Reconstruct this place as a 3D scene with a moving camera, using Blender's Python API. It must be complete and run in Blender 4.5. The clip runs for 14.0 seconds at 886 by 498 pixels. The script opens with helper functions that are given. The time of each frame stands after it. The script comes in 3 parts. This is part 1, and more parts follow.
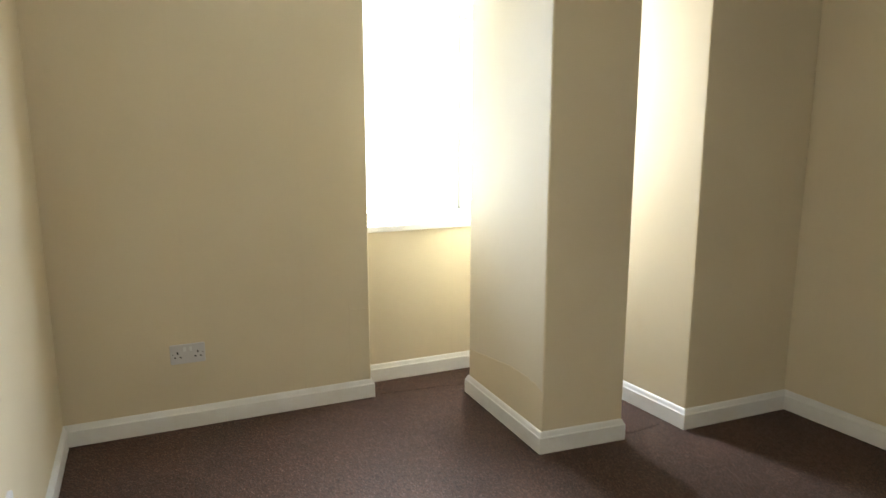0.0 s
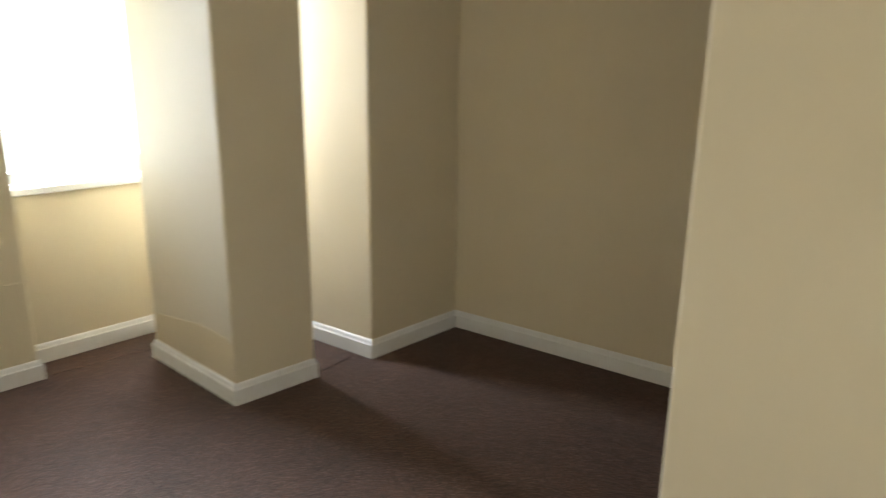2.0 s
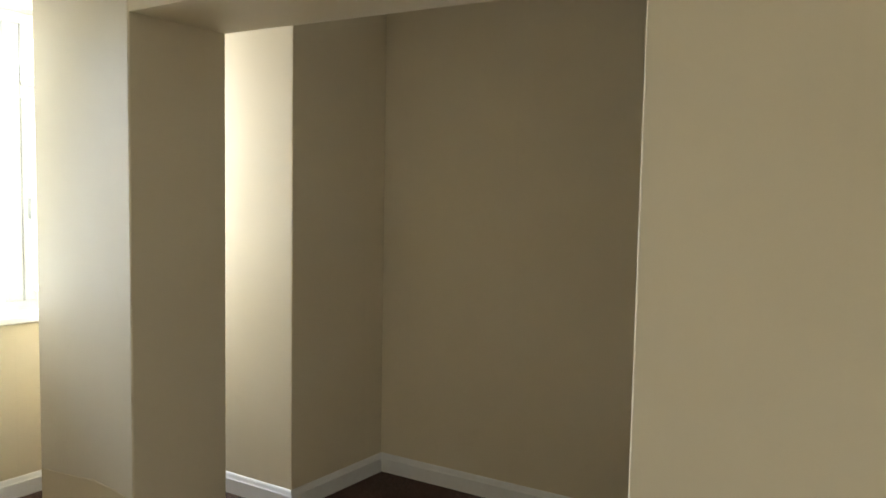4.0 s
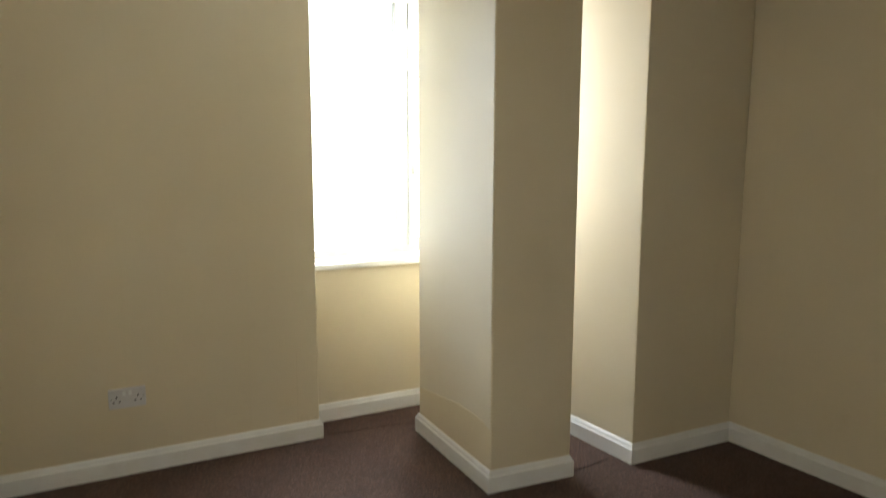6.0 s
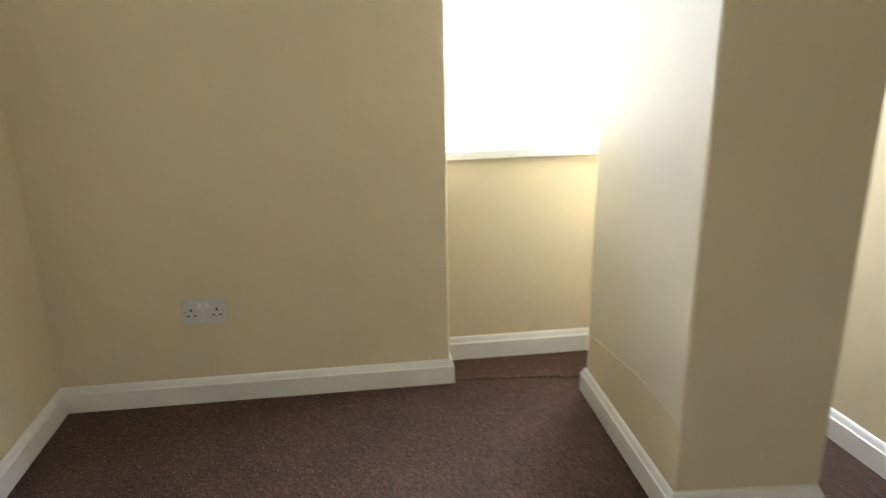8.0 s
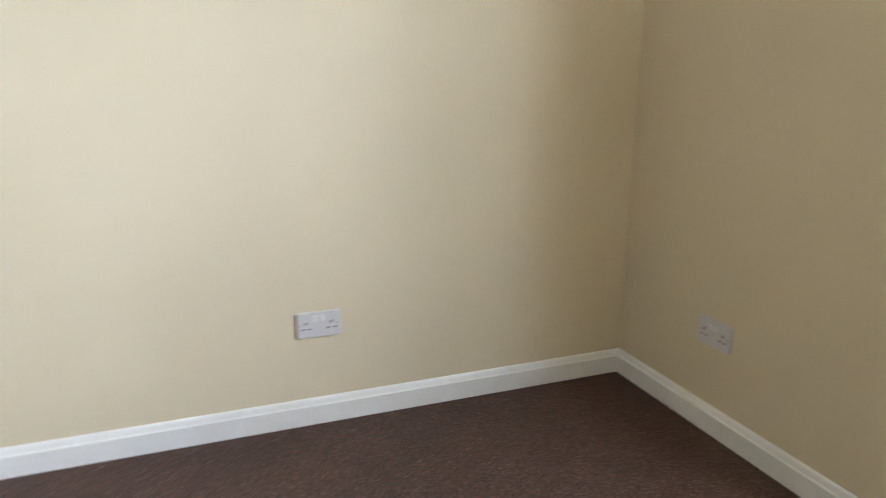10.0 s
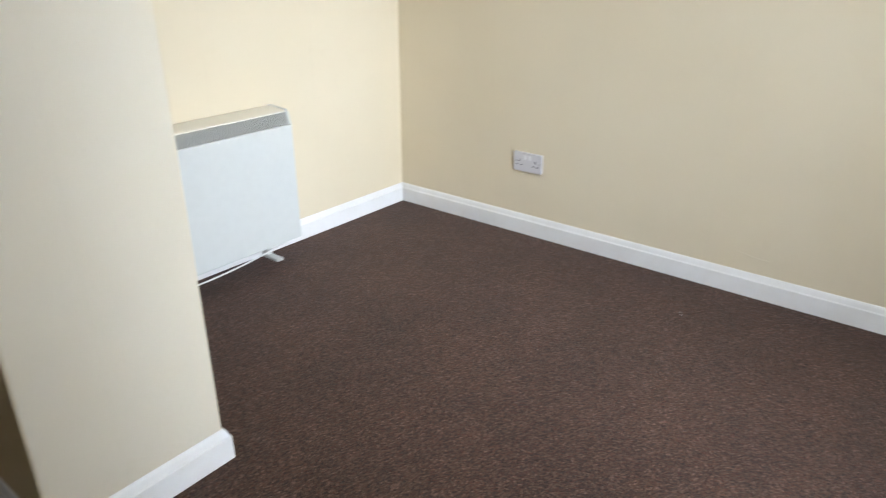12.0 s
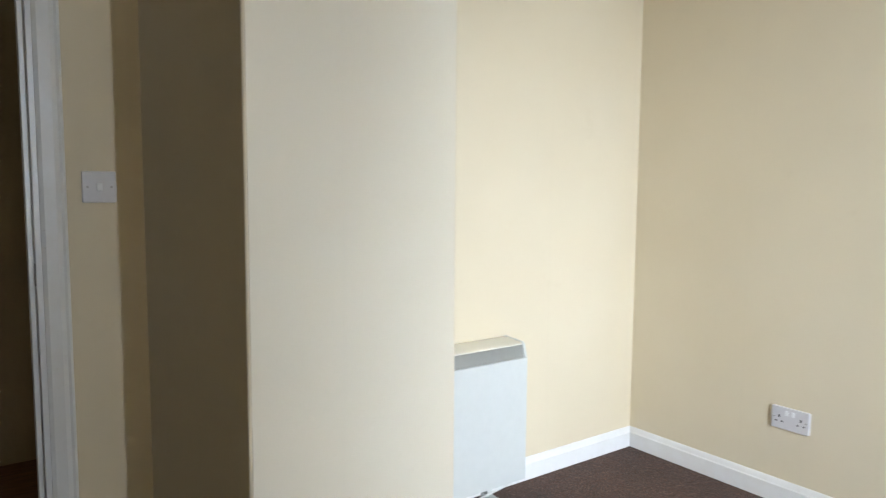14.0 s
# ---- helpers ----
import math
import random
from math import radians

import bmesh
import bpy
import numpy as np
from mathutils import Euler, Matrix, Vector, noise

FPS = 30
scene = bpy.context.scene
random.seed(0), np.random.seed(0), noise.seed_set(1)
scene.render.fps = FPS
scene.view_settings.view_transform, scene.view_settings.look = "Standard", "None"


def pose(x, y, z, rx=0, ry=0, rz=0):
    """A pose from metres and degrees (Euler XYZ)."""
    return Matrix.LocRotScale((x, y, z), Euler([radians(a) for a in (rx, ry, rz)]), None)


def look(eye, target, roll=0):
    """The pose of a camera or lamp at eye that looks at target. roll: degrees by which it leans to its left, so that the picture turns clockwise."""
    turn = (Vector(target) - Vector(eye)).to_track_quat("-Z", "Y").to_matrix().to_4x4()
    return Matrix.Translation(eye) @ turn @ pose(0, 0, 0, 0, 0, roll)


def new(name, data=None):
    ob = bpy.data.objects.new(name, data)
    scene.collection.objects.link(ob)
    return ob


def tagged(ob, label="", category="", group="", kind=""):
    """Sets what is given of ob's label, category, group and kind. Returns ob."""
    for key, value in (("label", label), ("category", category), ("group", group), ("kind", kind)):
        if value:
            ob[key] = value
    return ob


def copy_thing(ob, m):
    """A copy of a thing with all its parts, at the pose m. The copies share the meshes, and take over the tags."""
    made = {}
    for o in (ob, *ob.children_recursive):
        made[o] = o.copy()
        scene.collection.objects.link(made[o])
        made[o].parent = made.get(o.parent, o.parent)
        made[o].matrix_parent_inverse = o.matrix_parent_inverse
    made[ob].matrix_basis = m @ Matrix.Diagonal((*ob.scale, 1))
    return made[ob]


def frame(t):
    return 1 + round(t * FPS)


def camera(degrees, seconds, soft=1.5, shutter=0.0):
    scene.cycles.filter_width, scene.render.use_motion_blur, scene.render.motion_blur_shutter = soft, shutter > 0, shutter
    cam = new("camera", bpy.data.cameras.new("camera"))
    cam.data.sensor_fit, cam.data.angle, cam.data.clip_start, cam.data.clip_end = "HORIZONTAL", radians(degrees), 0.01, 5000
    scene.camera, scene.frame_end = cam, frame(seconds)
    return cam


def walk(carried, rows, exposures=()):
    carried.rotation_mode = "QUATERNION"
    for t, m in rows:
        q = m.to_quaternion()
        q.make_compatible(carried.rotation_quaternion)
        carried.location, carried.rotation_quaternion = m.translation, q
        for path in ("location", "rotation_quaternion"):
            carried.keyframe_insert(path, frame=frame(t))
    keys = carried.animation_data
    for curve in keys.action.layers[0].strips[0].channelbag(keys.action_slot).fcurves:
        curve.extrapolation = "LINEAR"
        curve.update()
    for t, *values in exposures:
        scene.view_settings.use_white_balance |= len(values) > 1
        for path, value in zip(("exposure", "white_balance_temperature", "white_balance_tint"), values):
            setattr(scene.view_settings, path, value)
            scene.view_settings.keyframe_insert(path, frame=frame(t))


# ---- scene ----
cam = camera(65.9, 14.0, soft=1.1, shutter=0.4)
PATH = [
    (0, (0.383, -3.160, 1.395), (1.209, -1.269, 1.004), 0.0),
    (0.5, (0.379, -3.210, 1.379), (1.282, -1.374, 0.903), -0.0),
    (1, (0.353, -3.276, 1.420), (1.288, -1.474, 0.883), 0.1),
    (1.5, (0.353, -3.272, 1.407), (1.482, -1.584, 0.870), 0.3),
    (2, (0.438, -3.269, 1.415), (1.956, -1.924, 0.870), 0.7),
    (2.2, (0.464, -3.256, 1.425), (2.075, -2.023, 0.877), 1.2),
    (4.3, (0.465, -3.180, 1.408), (2.156, -1.936, 1.356), 0.7),
    (4.5, (0.454, -3.170, 1.408), (1.991, -1.740, 1.365), 0.6),
    (5, (0.448, -3.159, 1.402), (1.666, -1.449, 1.372), 0.5),
    (5.5, (0.433, -3.141, 1.418), (1.467, -1.315, 1.359), -0.1),
    (6, (0.437, -3.183, 1.431), (1.379, -1.330, 1.131), 0.1),
    (6.5, (0.448, -3.128, 1.403), (1.326, -1.296, 0.871), -0.1),
    (7, (0.541, -2.923, 1.371), (1.336, -1.079, 0.758), -0.1),
    (7.2, (0.644, -2.817, 1.340), (1.394, -0.959, 0.713), -0.2),
    (9.3, (1.739, -1.677, 1.240), (0.480, -0.092, 0.678), -0.9),
    (9.5, (1.861, -1.664, 1.242), (0.383, -0.278, 0.691), -0.6),
    (10, (2.181, -1.604, 1.206), (0.284, -0.879, 0.674), 0.2),
    (10.5, (2.478, -1.498, 1.202), (0.457, -1.368, 0.648), 0.2),
    (11, (2.527, -1.453, 1.250), (0.594, -1.902, 0.563), 0.4),
    (11.5, (2.564, -1.370, 1.203), (0.842, -2.273, 0.412), 0.1),
    (12, (2.597, -1.369, 1.244), (1.095, -2.571, 0.402), 0.0),
    (12.5, (2.652, -1.460, 1.234), (1.363, -2.793, 0.453), 0.4),
    (13, (2.688, -1.406, 1.318), (1.397, -2.998, 0.862), 0.4),
    (13.2, (2.685, -1.397, 1.320), (1.392, -3.026, 1.033), 0.1),
    (13.5, (2.695, -1.437, 1.314), (1.402, -3.080, 1.109), 0.5),
    (14, (2.650, -1.632, 1.258), (1.425, -3.326, 1.069), 0.4),
]
EXPOSURES = [
    (0, 0.36, 6850, 6), (2.0, 0.18, 6900, 7), (2.2, 0.14, 6900, 7), (4.3, -0.26, 6850, 6), (5.0, -0.34, 6850, 5),
    (5.5, -0.36, 6850, 5), (6.0, -0.08, 6850, 6), (6.5, 0.30, 6900, 7), (7.2, 0.34, 6900, 7), (9.3, 0.08, 6550, 8),
    (9.5, 0.08, 6550, 8), (10, 0.28, 6450, 9), (10.5, 0.16, 6450, 9), (11, -0.06, 6550, 9), (11.5, -0.06, 6600, 9), (12.5, 0.14, 6600, 9), (14, 0.08, 6500, 8),
]
walk(cam, [(t, look(eye, target, roll)) for t, eye, target, roll in PATH], EXPOSURES)

# ---- world and light ----
world = bpy.data.worlds.new("world")
scene.world = world
world.use_nodes = True
wn = world.node_tree
sky = wn.nodes.new("ShaderNodeTexSky")
sky.sky_type = "NISHITA"
sky.sun_disc = False
sky.sun_elevation, sky.sun_rotation = radians(40), radians(60)
wn.links.new(sky.outputs[0], wn.nodes["Background"].inputs[0])
wn.nodes["Background"].inputs[1].default_value = 0.1

sun = new("sun", bpy.data.lights.new("sun", "SUN"))
sun.data.energy, sun.data.angle, sun.data.color = 0.8, radians(20), (1.0, 0.97, 0.93)
sun.matrix_world = look((6, 6, 8), (0, 2, 0))

# overcast daylight by the one window, from area lamps standing in for the sky
def window_light(x, width, energy, spread, aim):
    lamp = new("window_daylight", bpy.data.lights.new("window_daylight", "AREA"))
    lamp.data.shape, lamp.data.size, lamp.data.size_y = "RECTANGLE", width, 1.42
    lamp.data.energy, lamp.data.color, lamp.data.spread = energy, (0.735, 0.83, 1.0), radians(spread)
    lamp.matrix_world = look((x, 0.385, 1.58), (x + aim, -1.0, 1.12))


# added fixed-pane lamp is narrowed and turned west, sparing the pier glare; casement lamp spreads wide
window_light(1.55, 0.33, 50.0, 72, -0.48)
window_light(2.16, 0.50, 88.0, 158, -0.44)


# ---- materials ----
def material(name, colour, rough=0.6, metal=0.0, spec=0.5):
    m = bpy.data.materials.new(name)
    m.use_nodes = True
    b = m.node_tree.nodes["Principled BSDF"]
    b.inputs["Base Color"].default_value = (*colour, 1)
    b.inputs["Roughness"].default_value = rough
    b.inputs["Metallic"].default_value = metal
    b.inputs["Specular IOR Level"].default_value = spec
    return m, m.node_tree, b


def place(nt):
    return nt.nodes.new("ShaderNodeNewGeometry").outputs["Position"]


def noise_tex(nt, scale, detail=4.0, rough=0.55, vec=None):
    n = nt.nodes.new("ShaderNodeTexNoise")
    n.inputs["Scale"].default_value = scale
    n.inputs["Detail"].default_value = detail
    n.inputs["Roughness"].default_value = rough
    nt.links.new(vec or place(nt), n.inputs["Vector"])
    return n.outputs["Fac"]


def ramp(nt, fac, a, ca, b, cb):
    r = nt.nodes.new("ShaderNodeValToRGB")
    e = r.color_ramp.elements
    e[0].position, e[0].color = a, (*ca, 1)
    e[1].position, e[1].color = b, (*cb, 1)
    nt.links.new(fac, r.inputs["Fac"])
    return r.outputs["Color"]


def mix(nt, fac, a, b, mode="MIX"):
    n = nt.nodes.new("ShaderNodeMix")
    n.data_type, n.blend_type = "RGBA", mode
    for value, socket in ((fac, n.inputs[0]), (a, n.inputs[6]), (b, n.inputs[7])):
        if isinstance(value, (int, float)):
            socket.default_value = value
        elif isinstance(value, tuple):
            socket.default_value = (*value, 1)
        else:
            nt.links.new(value, socket)
    return n.outputs[2]


def calc(nt, op, a, b=0.0, c=0.0):
    n = nt.nodes.new("ShaderNodeMath")
    n.operation = op
    for value, socket in zip((a, b, c), n.inputs):
        if isinstance(value, (int, float)):
            socket.default_value = value
        else:
            nt.links.new(value, socket)
    return n.outputs[0]


def bump(nt, b, height, strength, distance, chain=None):
    n = nt.nodes.new("ShaderNodeBump")
    n.inputs["Strength"].default_value = strength
    n.inputs["Distance"].default_value = distance
    nt.links.new(height, n.inputs["Height"])
    if chain:
        nt.links.new(chain, n.inputs["Normal"])
    nt.links.new(n.outputs[0], b.inputs["Normal"])
    return n.outputs[0]


def papered(name, colour, rough=0.5, shift=0.0):
    """Emulsion paint on lining paper: soft roller grain, butt joints every 0.53 m, slow unevenness and faint smears."""
    m, nt, b = material(name, colour, rough, spec=0.22)
    pos = place(nt)
    slow = noise_tex(nt, 1.3, 3, 0.5, pos)
    dark = tuple(c * k for c, k in zip(colour, (0.95, 0.94, 0.92)))
    tone = ramp(nt, slow, 0.35, dark, 0.68, colour)
    smear = ramp(nt, noise_tex(nt, 5.5, 6, 0.7, pos), 0.62, (1, 1, 1), 0.82, (0.955, 0.945, 0.92))
    tone = mix(nt, 1.0, tone, smear, "MULTIPLY")
    split = nt.nodes.new("ShaderNodeSeparateXYZ")
    nt.links.new(pos, split.inputs[0])
    along = calc(nt, "ADD", calc(nt, "ADD", split.outputs[0], split.outputs[1]), shift)
    wander = calc(nt, "MULTIPLY", noise_tex(nt, 2.0, 2, 0.5, pos), 0.012)
    seam = calc(nt, "PINGPONG", calc(nt, "ADD", along, wander), 0.265)
    line = ramp(nt, seam, 0.0, (1, 1, 1), 0.010, (0, 0, 0))
    tone = mix(nt, calc(nt, "MULTIPLY", line, 0.05), tone, tuple(c * 0.80 for c in colour))
    nt.links.new(tone, b.inputs["Base Color"])
    nt.links.new(calc(nt, "MULTIPLY_ADD", slow, 0.18, rough - 0.09), b.inputs["Roughness"])
    n1 = bump(nt, b, noise_tex(nt, 260, 3, 0.6, pos), 0.12, 0.001)
    n2 = bump(nt, b, noise_tex(nt, 7, 3, 0.5, pos), 0.10, 0.010, n1)
    bump(nt, b, line, 0.15, 0.001, n2)
    return m


WALL = (0.735, 0.643, 0.474)
wall_paint = papered("cream_wall_paint", WALL, 0.6)
pier_paint = papered("cream_pier_paint", WALL, 0.55, 0.2)
# paler, less yellow pier paper: cool window sheen put into the colour
silk_sheen_paper = papered("silk_lining_paper_lit_tint", (0.735, 0.668, 0.540), 0.48, 0.1)
silk_sheen_paper.node_tree.nodes["Principled BSDF"].inputs["Specular IOR Level"].default_value = 0.5


def ceiling_material():
    m, nt, b = material("white_ceiling_paint", (0.82, 0.81, 0.78), 0.8)
    nt.links.new(ramp(nt, noise_tex(nt, 2.2, 4), 0.3, (0.83, 0.82, 0.79), 0.7, (0.87, 0.865, 0.85)), b.inputs["Base Color"])
    bump(nt, b, noise_tex(nt, 90, 4), 0.2, 0.003)
    return m


ceiling_paint = ceiling_material()


def gloss_material(name, colour, rough):
    m, nt, b = material(name, colour, rough)
    worn = tuple(c * k for c, k in zip(colour, (0.96, 0.95, 0.93)))
    base = ramp(nt, noise_tex(nt, 9, 6, 0.65), 0.38, worn, 0.62, colour)
    specks = ramp(nt, noise_tex(nt, 85, 2, 0.5), 0.70, (1, 1, 1), 0.80, (0.90, 0.88, 0.85))
    nt.links.new(mix(nt, 1.0, base, specks, "MULTIPLY"), b.inputs["Base Color"])
    bump(nt, b, noise_tex(nt, 45, 3), 0.10, 0.002)
    return m


white_gloss = gloss_material("white_gloss_paint", (0.82, 0.815, 0.80), 0.30)
upvc = gloss_material("white_upvc", (0.64, 0.67, 0.69), 0.3)


def carpet_material():
    """Short cut-pile carpet, dark brown with paler and redder flecks."""
    m, nt, b = material("brown_carpet", (0.07, 0.045, 0.036), 0.72, spec=0.28)
    pos = place(nt)
    fleck = noise_tex(nt, 130, 5, 0.8, pos)
    tone = ramp(nt, fleck, 0.40, (0.015, 0.0062, 0.0034), 0.62, (0.104, 0.050, 0.030))
    cell = nt.nodes.new("ShaderNodeTexVoronoi")
    cell.inputs["Scale"].default_value = 235
    cell.inputs["Randomness"].default_value = 1.0
    nt.links.new(pos, cell.inputs["Vector"])
    sep = nt.nodes.new("ShaderNodeSeparateColor")
    nt.links.new(cell.outputs["Color"], sep.inputs[0])
    pale = ramp(nt, sep.outputs[0], 0.70, (0, 0, 0), 0.98, (1, 1, 1))
    tone = mix(nt, calc(nt, "MULTIPLY", pale, 0.85), tone, (0.215, 0.130, 0.092))
    red = ramp(nt, sep.outputs[1], 0.72, (0, 0, 0), 0.95, (1, 1, 1))
    tone = mix(nt, calc(nt, "MULTIPLY", red, 0.6), tone, (0.112, 0.034, 0.019))
    deep = ramp(nt, sep.outputs[2], 0.70, (0, 0, 0), 0.95, (1, 1, 1))
    tone = mix(nt, calc(nt, "MULTIPLY", deep, 0.45), tone, (0.010, 0.005, 0.004))
    worn = ramp(nt, noise_tex(nt, 3.4, 6, 0.68, pos), 0.34, (0.80, 0.80, 0.80), 0.66, (1.16, 1.15, 1.15))
    tone = mix(nt, 1.0, tone, worn, "MULTIPLY")
    nt.links.new(tone, b.inputs["Base Color"])
    b.inputs["Sheen Weight"].default_value = 0.06
    b.inputs["Sheen Roughness"].default_value = 0.5
    n1 = bump(nt, b, fleck, 0.9, 0.0045)
    bump(nt, b, noise_tex(nt, 14, 3, 0.6, pos), 0.15, 0.006, n1)
    return m


carpet = carpet_material()


def timber_material():
    m, nt, b = material("hall_timber_floor", (0.28, 0.13, 0.05), 0.4)
    mp = nt.nodes.new("ShaderNodeMapping")
    mp.inputs["Scale"].default_value = (1.0, 9.0, 1.0)
    nt.links.new(place(nt), mp.inputs["Vector"])
    grain = noise_tex(nt, 6, 6, 0.6, mp.outputs[0])
    nt.links.new(ramp(nt, grain, 0.3, (0.17, 0.075, 0.03), 0.7, (0.36, 0.18, 0.075)), b.inputs["Base Color"])
    return m


timber = timber_material()


def plastic(name, colour, rough=0.35, wear=0.975):
    m, nt, b = material(name, colour, rough)
    nt.links.new(ramp(nt, noise_tex(nt, 30, 4), 0.35, tuple(c * wear for c in colour), 0.65, colour), b.inputs["Base Color"])
    return m


socket_white = plastic("white_socket_plastic", (0.65, 0.63, 0.635))
rocker_white = plastic("white_rocker_plastic", (0.83, 0.83, 0.83), 0.25)
pin_dark = plastic("dark_pin_slot", (0.03, 0.03, 0.03), 0.6)
heater_white = plastic("white_heater_enamel", (0.62, 0.635, 0.605), 0.40)
heater_cream = plastic("cream_heater_top", (0.78, 0.74, 0.62), 0.42)
grille_grey = plastic("grey_heater_grille", (0.43, 0.43, 0.39), 0.5)
cable_white = plastic("white_cable", (0.75, 0.74, 0.72), 0.4)
steel, _, _ = material("dull_steel", (0.38, 0.36, 0.34), 0.38, 1.0)
alloy, _, _ = material("scuffed_aluminium_strip", (0.72, 0.70, 0.67), 0.42, 0.85)
torn_paper = plastic("lifted_lining_paper", WALL, 0.7)
scuff_paper = plastic("dulled_cream_scuff", (0.72, 0.63, 0.46), 0.85)
fluff = plastic("carpet_fluff", (0.16, 0.10, 0.075), 0.9)
underlay = plastic("dark_carpet_joint", (0.022, 0.015, 0.012), 0.95)

glass = bpy.data.materials.new("window_glass")
glass.use_nodes = True
gn = glass.node_tree
gn.nodes.remove(gn.nodes["Principled BSDF"])
clear = gn.nodes.new("ShaderNodeBsdfTransparent")
clear.inputs[0].default_value = (0.93, 0.96, 0.95, 1)
shine = gn.nodes.new("ShaderNodeBsdfGlossy")
shine.inputs["Roughness"].default_value = 0.02
both = gn.nodes.new("ShaderNodeMixShader")
fres = gn.nodes.new("ShaderNodeFresnel")
gn.links.new(fres.outputs[0], both.inputs[0])
gn.links.new(clear.outputs[0], both.inputs[1])
gn.links.new(shine.outputs[0], both.inputs[2])
gn.links.new(both.outputs[0], gn.nodes["Material Output"].inputs[0])


# ---- mesh helpers ----
def part(name, bm, mat, parent=None, label=""):
    """Links a bmesh as one mesh object, under parent if there is one."""
    me = bpy.data.meshes.new(name)
    bmesh.ops.recalc_face_normals(bm, faces=bm.faces)
    bm.to_mesh(me)
    bm.free()
    me.materials.append(mat)
    ob = new(name, me)
    ob.parent = parent
    if label:
        ob["label"] = label
    return ob


def thing(name, m, label, category, group="", kind=""):
    ob = new(name)
    ob.matrix_world = m
    return tagged(ob, label, category, group, kind)


def prism(points, z0, z1, z2=None):
    """An upright block on a footprint; z0 may be a list of heights, one for each corner."""
    bm = bmesh.new()
    lows = z0 if isinstance(z0, (list, tuple)) else [z0] * len(points)
    low = [bm.verts.new((x, y, z)) for (x, y), z in zip(points, lows)]
    top = [bm.verts.new((x, y, z1)) for x, y in points]
    n = len(points)
    bm.faces.new(low[::-1])
    bm.faces.new(top)
    for i in range(n):
        bm.faces.new((low[i], low[(i + 1) % n], top[(i + 1) % n], top[i]))
    return bm


def box(x0, x1, y0, y1, z0, z1, bevel=0.0, segments=2):
    bm = prism([(x0, y0), (x1, y0), (x1, y1), (x0, y1)], z0, z1)
    if bevel:
        bmesh.ops.bevel(bm, geom=list(bm.edges), offset=bevel, segments=segments, affect="EDGES", profile=0.6)
    return bm


def round_uprights(bm, offset=0.006):
    es = [e for e in bm.edges if abs((e.verts[0].co - e.verts[1].co).normalized().z) > 0.99]
    bmesh.ops.bevel(bm, geom=es, offset=offset, segments=3, affect="EDGES", profile=0.5)
    return bm


def tube(points, radius, sides=8):
    """A round bar along a line of points."""
    bm = bmesh.new()
    rings = []
    for i, p in enumerate(points):
        a, b = Vector(points[max(i - 1, 0)]), Vector(points[min(i + 1, len(points) - 1)])
        d = (b - a).normalized()
        u = d.orthogonal().normalized()
        if abs(d.z) < 0.9:
            u = d.cross(Vector((0, 0, 1))).normalized()
        v = d.cross(u)
        rings.append([bm.verts.new(Vector(p) + radius * (math.cos(k) * u + math.sin(k) * v)) for k in (2 * math.pi * j / sides for j in range(sides))])
    for r0, r1 in zip(rings, rings[1:]):
        for j in range(sides):
            bm.faces.new((r0[j], r0[(j + 1) % sides], r1[(j + 1) % sides], r1[j]))
    bm.faces.new(rings[0][::-1])
    bm.faces.new(rings[-1])
    return bm


def structure(name, bm, mat, label, category):
    return tagged(part(name, bm, mat), label, category, kind="structure")


# ---- structure ----
TOP = 2.58
SOUTH = -3.741
NORTH = 0.016

structure("floor", prism([(-0.2, SOUTH), (3.6, SOUTH), (3.6, 0.30), (-0.2, 0.30)], -0.12, 0.0), carpet,
          "dark brown short-pile carpet with faint flecks", "carpet floor")
structure("ceiling", prism([(-0.2, -5.3), (3.7, -5.3), (3.7, 0.6), (-0.2, 0.6)], TOP, TOP + 0.15), ceiling_paint,
          "plain white painted ceiling", "ceiling")
structure("wall_west", prism([(-0.17, SOUTH), (-0.016, SOUTH), (-0.016, NORTH), (-0.17, NORTH)], -0.1, TOP), wall_paint,
          "long cream painted wall with two sockets", "wall")
structure("wall_north", round_uprights(prism([(-0.17, NORTH), (1.369, NORTH), (1.369, 0.56), (-0.17, 0.56)], -0.1, TOP)), wall_paint,
          "cream papered wall block beside the window recess", "wall")
structure("wall_north_window_low", prism([(1.369, 0.205), (2.478, 0.205), (2.478, 0.50), (1.369, 0.50)], -0.1, 0.818), wall_paint,
          "cream painted wall under the window sill", "wall")
structure("wall_north_window_high", prism([(1.369, 0.205), (2.478, 0.205), (2.478, 0.50), (1.369, 0.50)], 2.305, TOP), wall_paint,
          "cream painted wall over the window", "wall")
structure("wall_east_block", round_uprights(prism([(2.571, -0.915), (3.186, -0.931), (3.33, 0.56), (2.446, 0.56), (2.471, 0.205)], -0.1, TOP)), wall_paint,
          "cream painted wall block lit along the window side", "wall")
structure("wall_east", prism([(3.186, -0.931), (3.429, SOUTH), (3.62, SOUTH), (3.62, 0.56), (3.33, 0.56)], -0.1, TOP), wall_paint,
          "plain cream painted wall in shade", "wall")
DOOR_W, DOOR_E, DOOR_H = 2.442, 3.225, 2.02
structure("wall_south", prism([(-0.17, SOUTH - 0.15), (DOOR_W, SOUTH - 0.15), (DOOR_W, SOUTH), (-0.17, SOUTH)], -0.1, TOP), wall_paint,
          "cream painted wall behind the storage heater", "wall")
structure("wall_south_end", prism([(DOOR_E, SOUTH - 0.15), (3.56, SOUTH - 0.15), (3.56, SOUTH), (DOOR_E, SOUTH)], -0.1, TOP), wall_paint,
          "short cream painted wall beside the door opening", "wall")
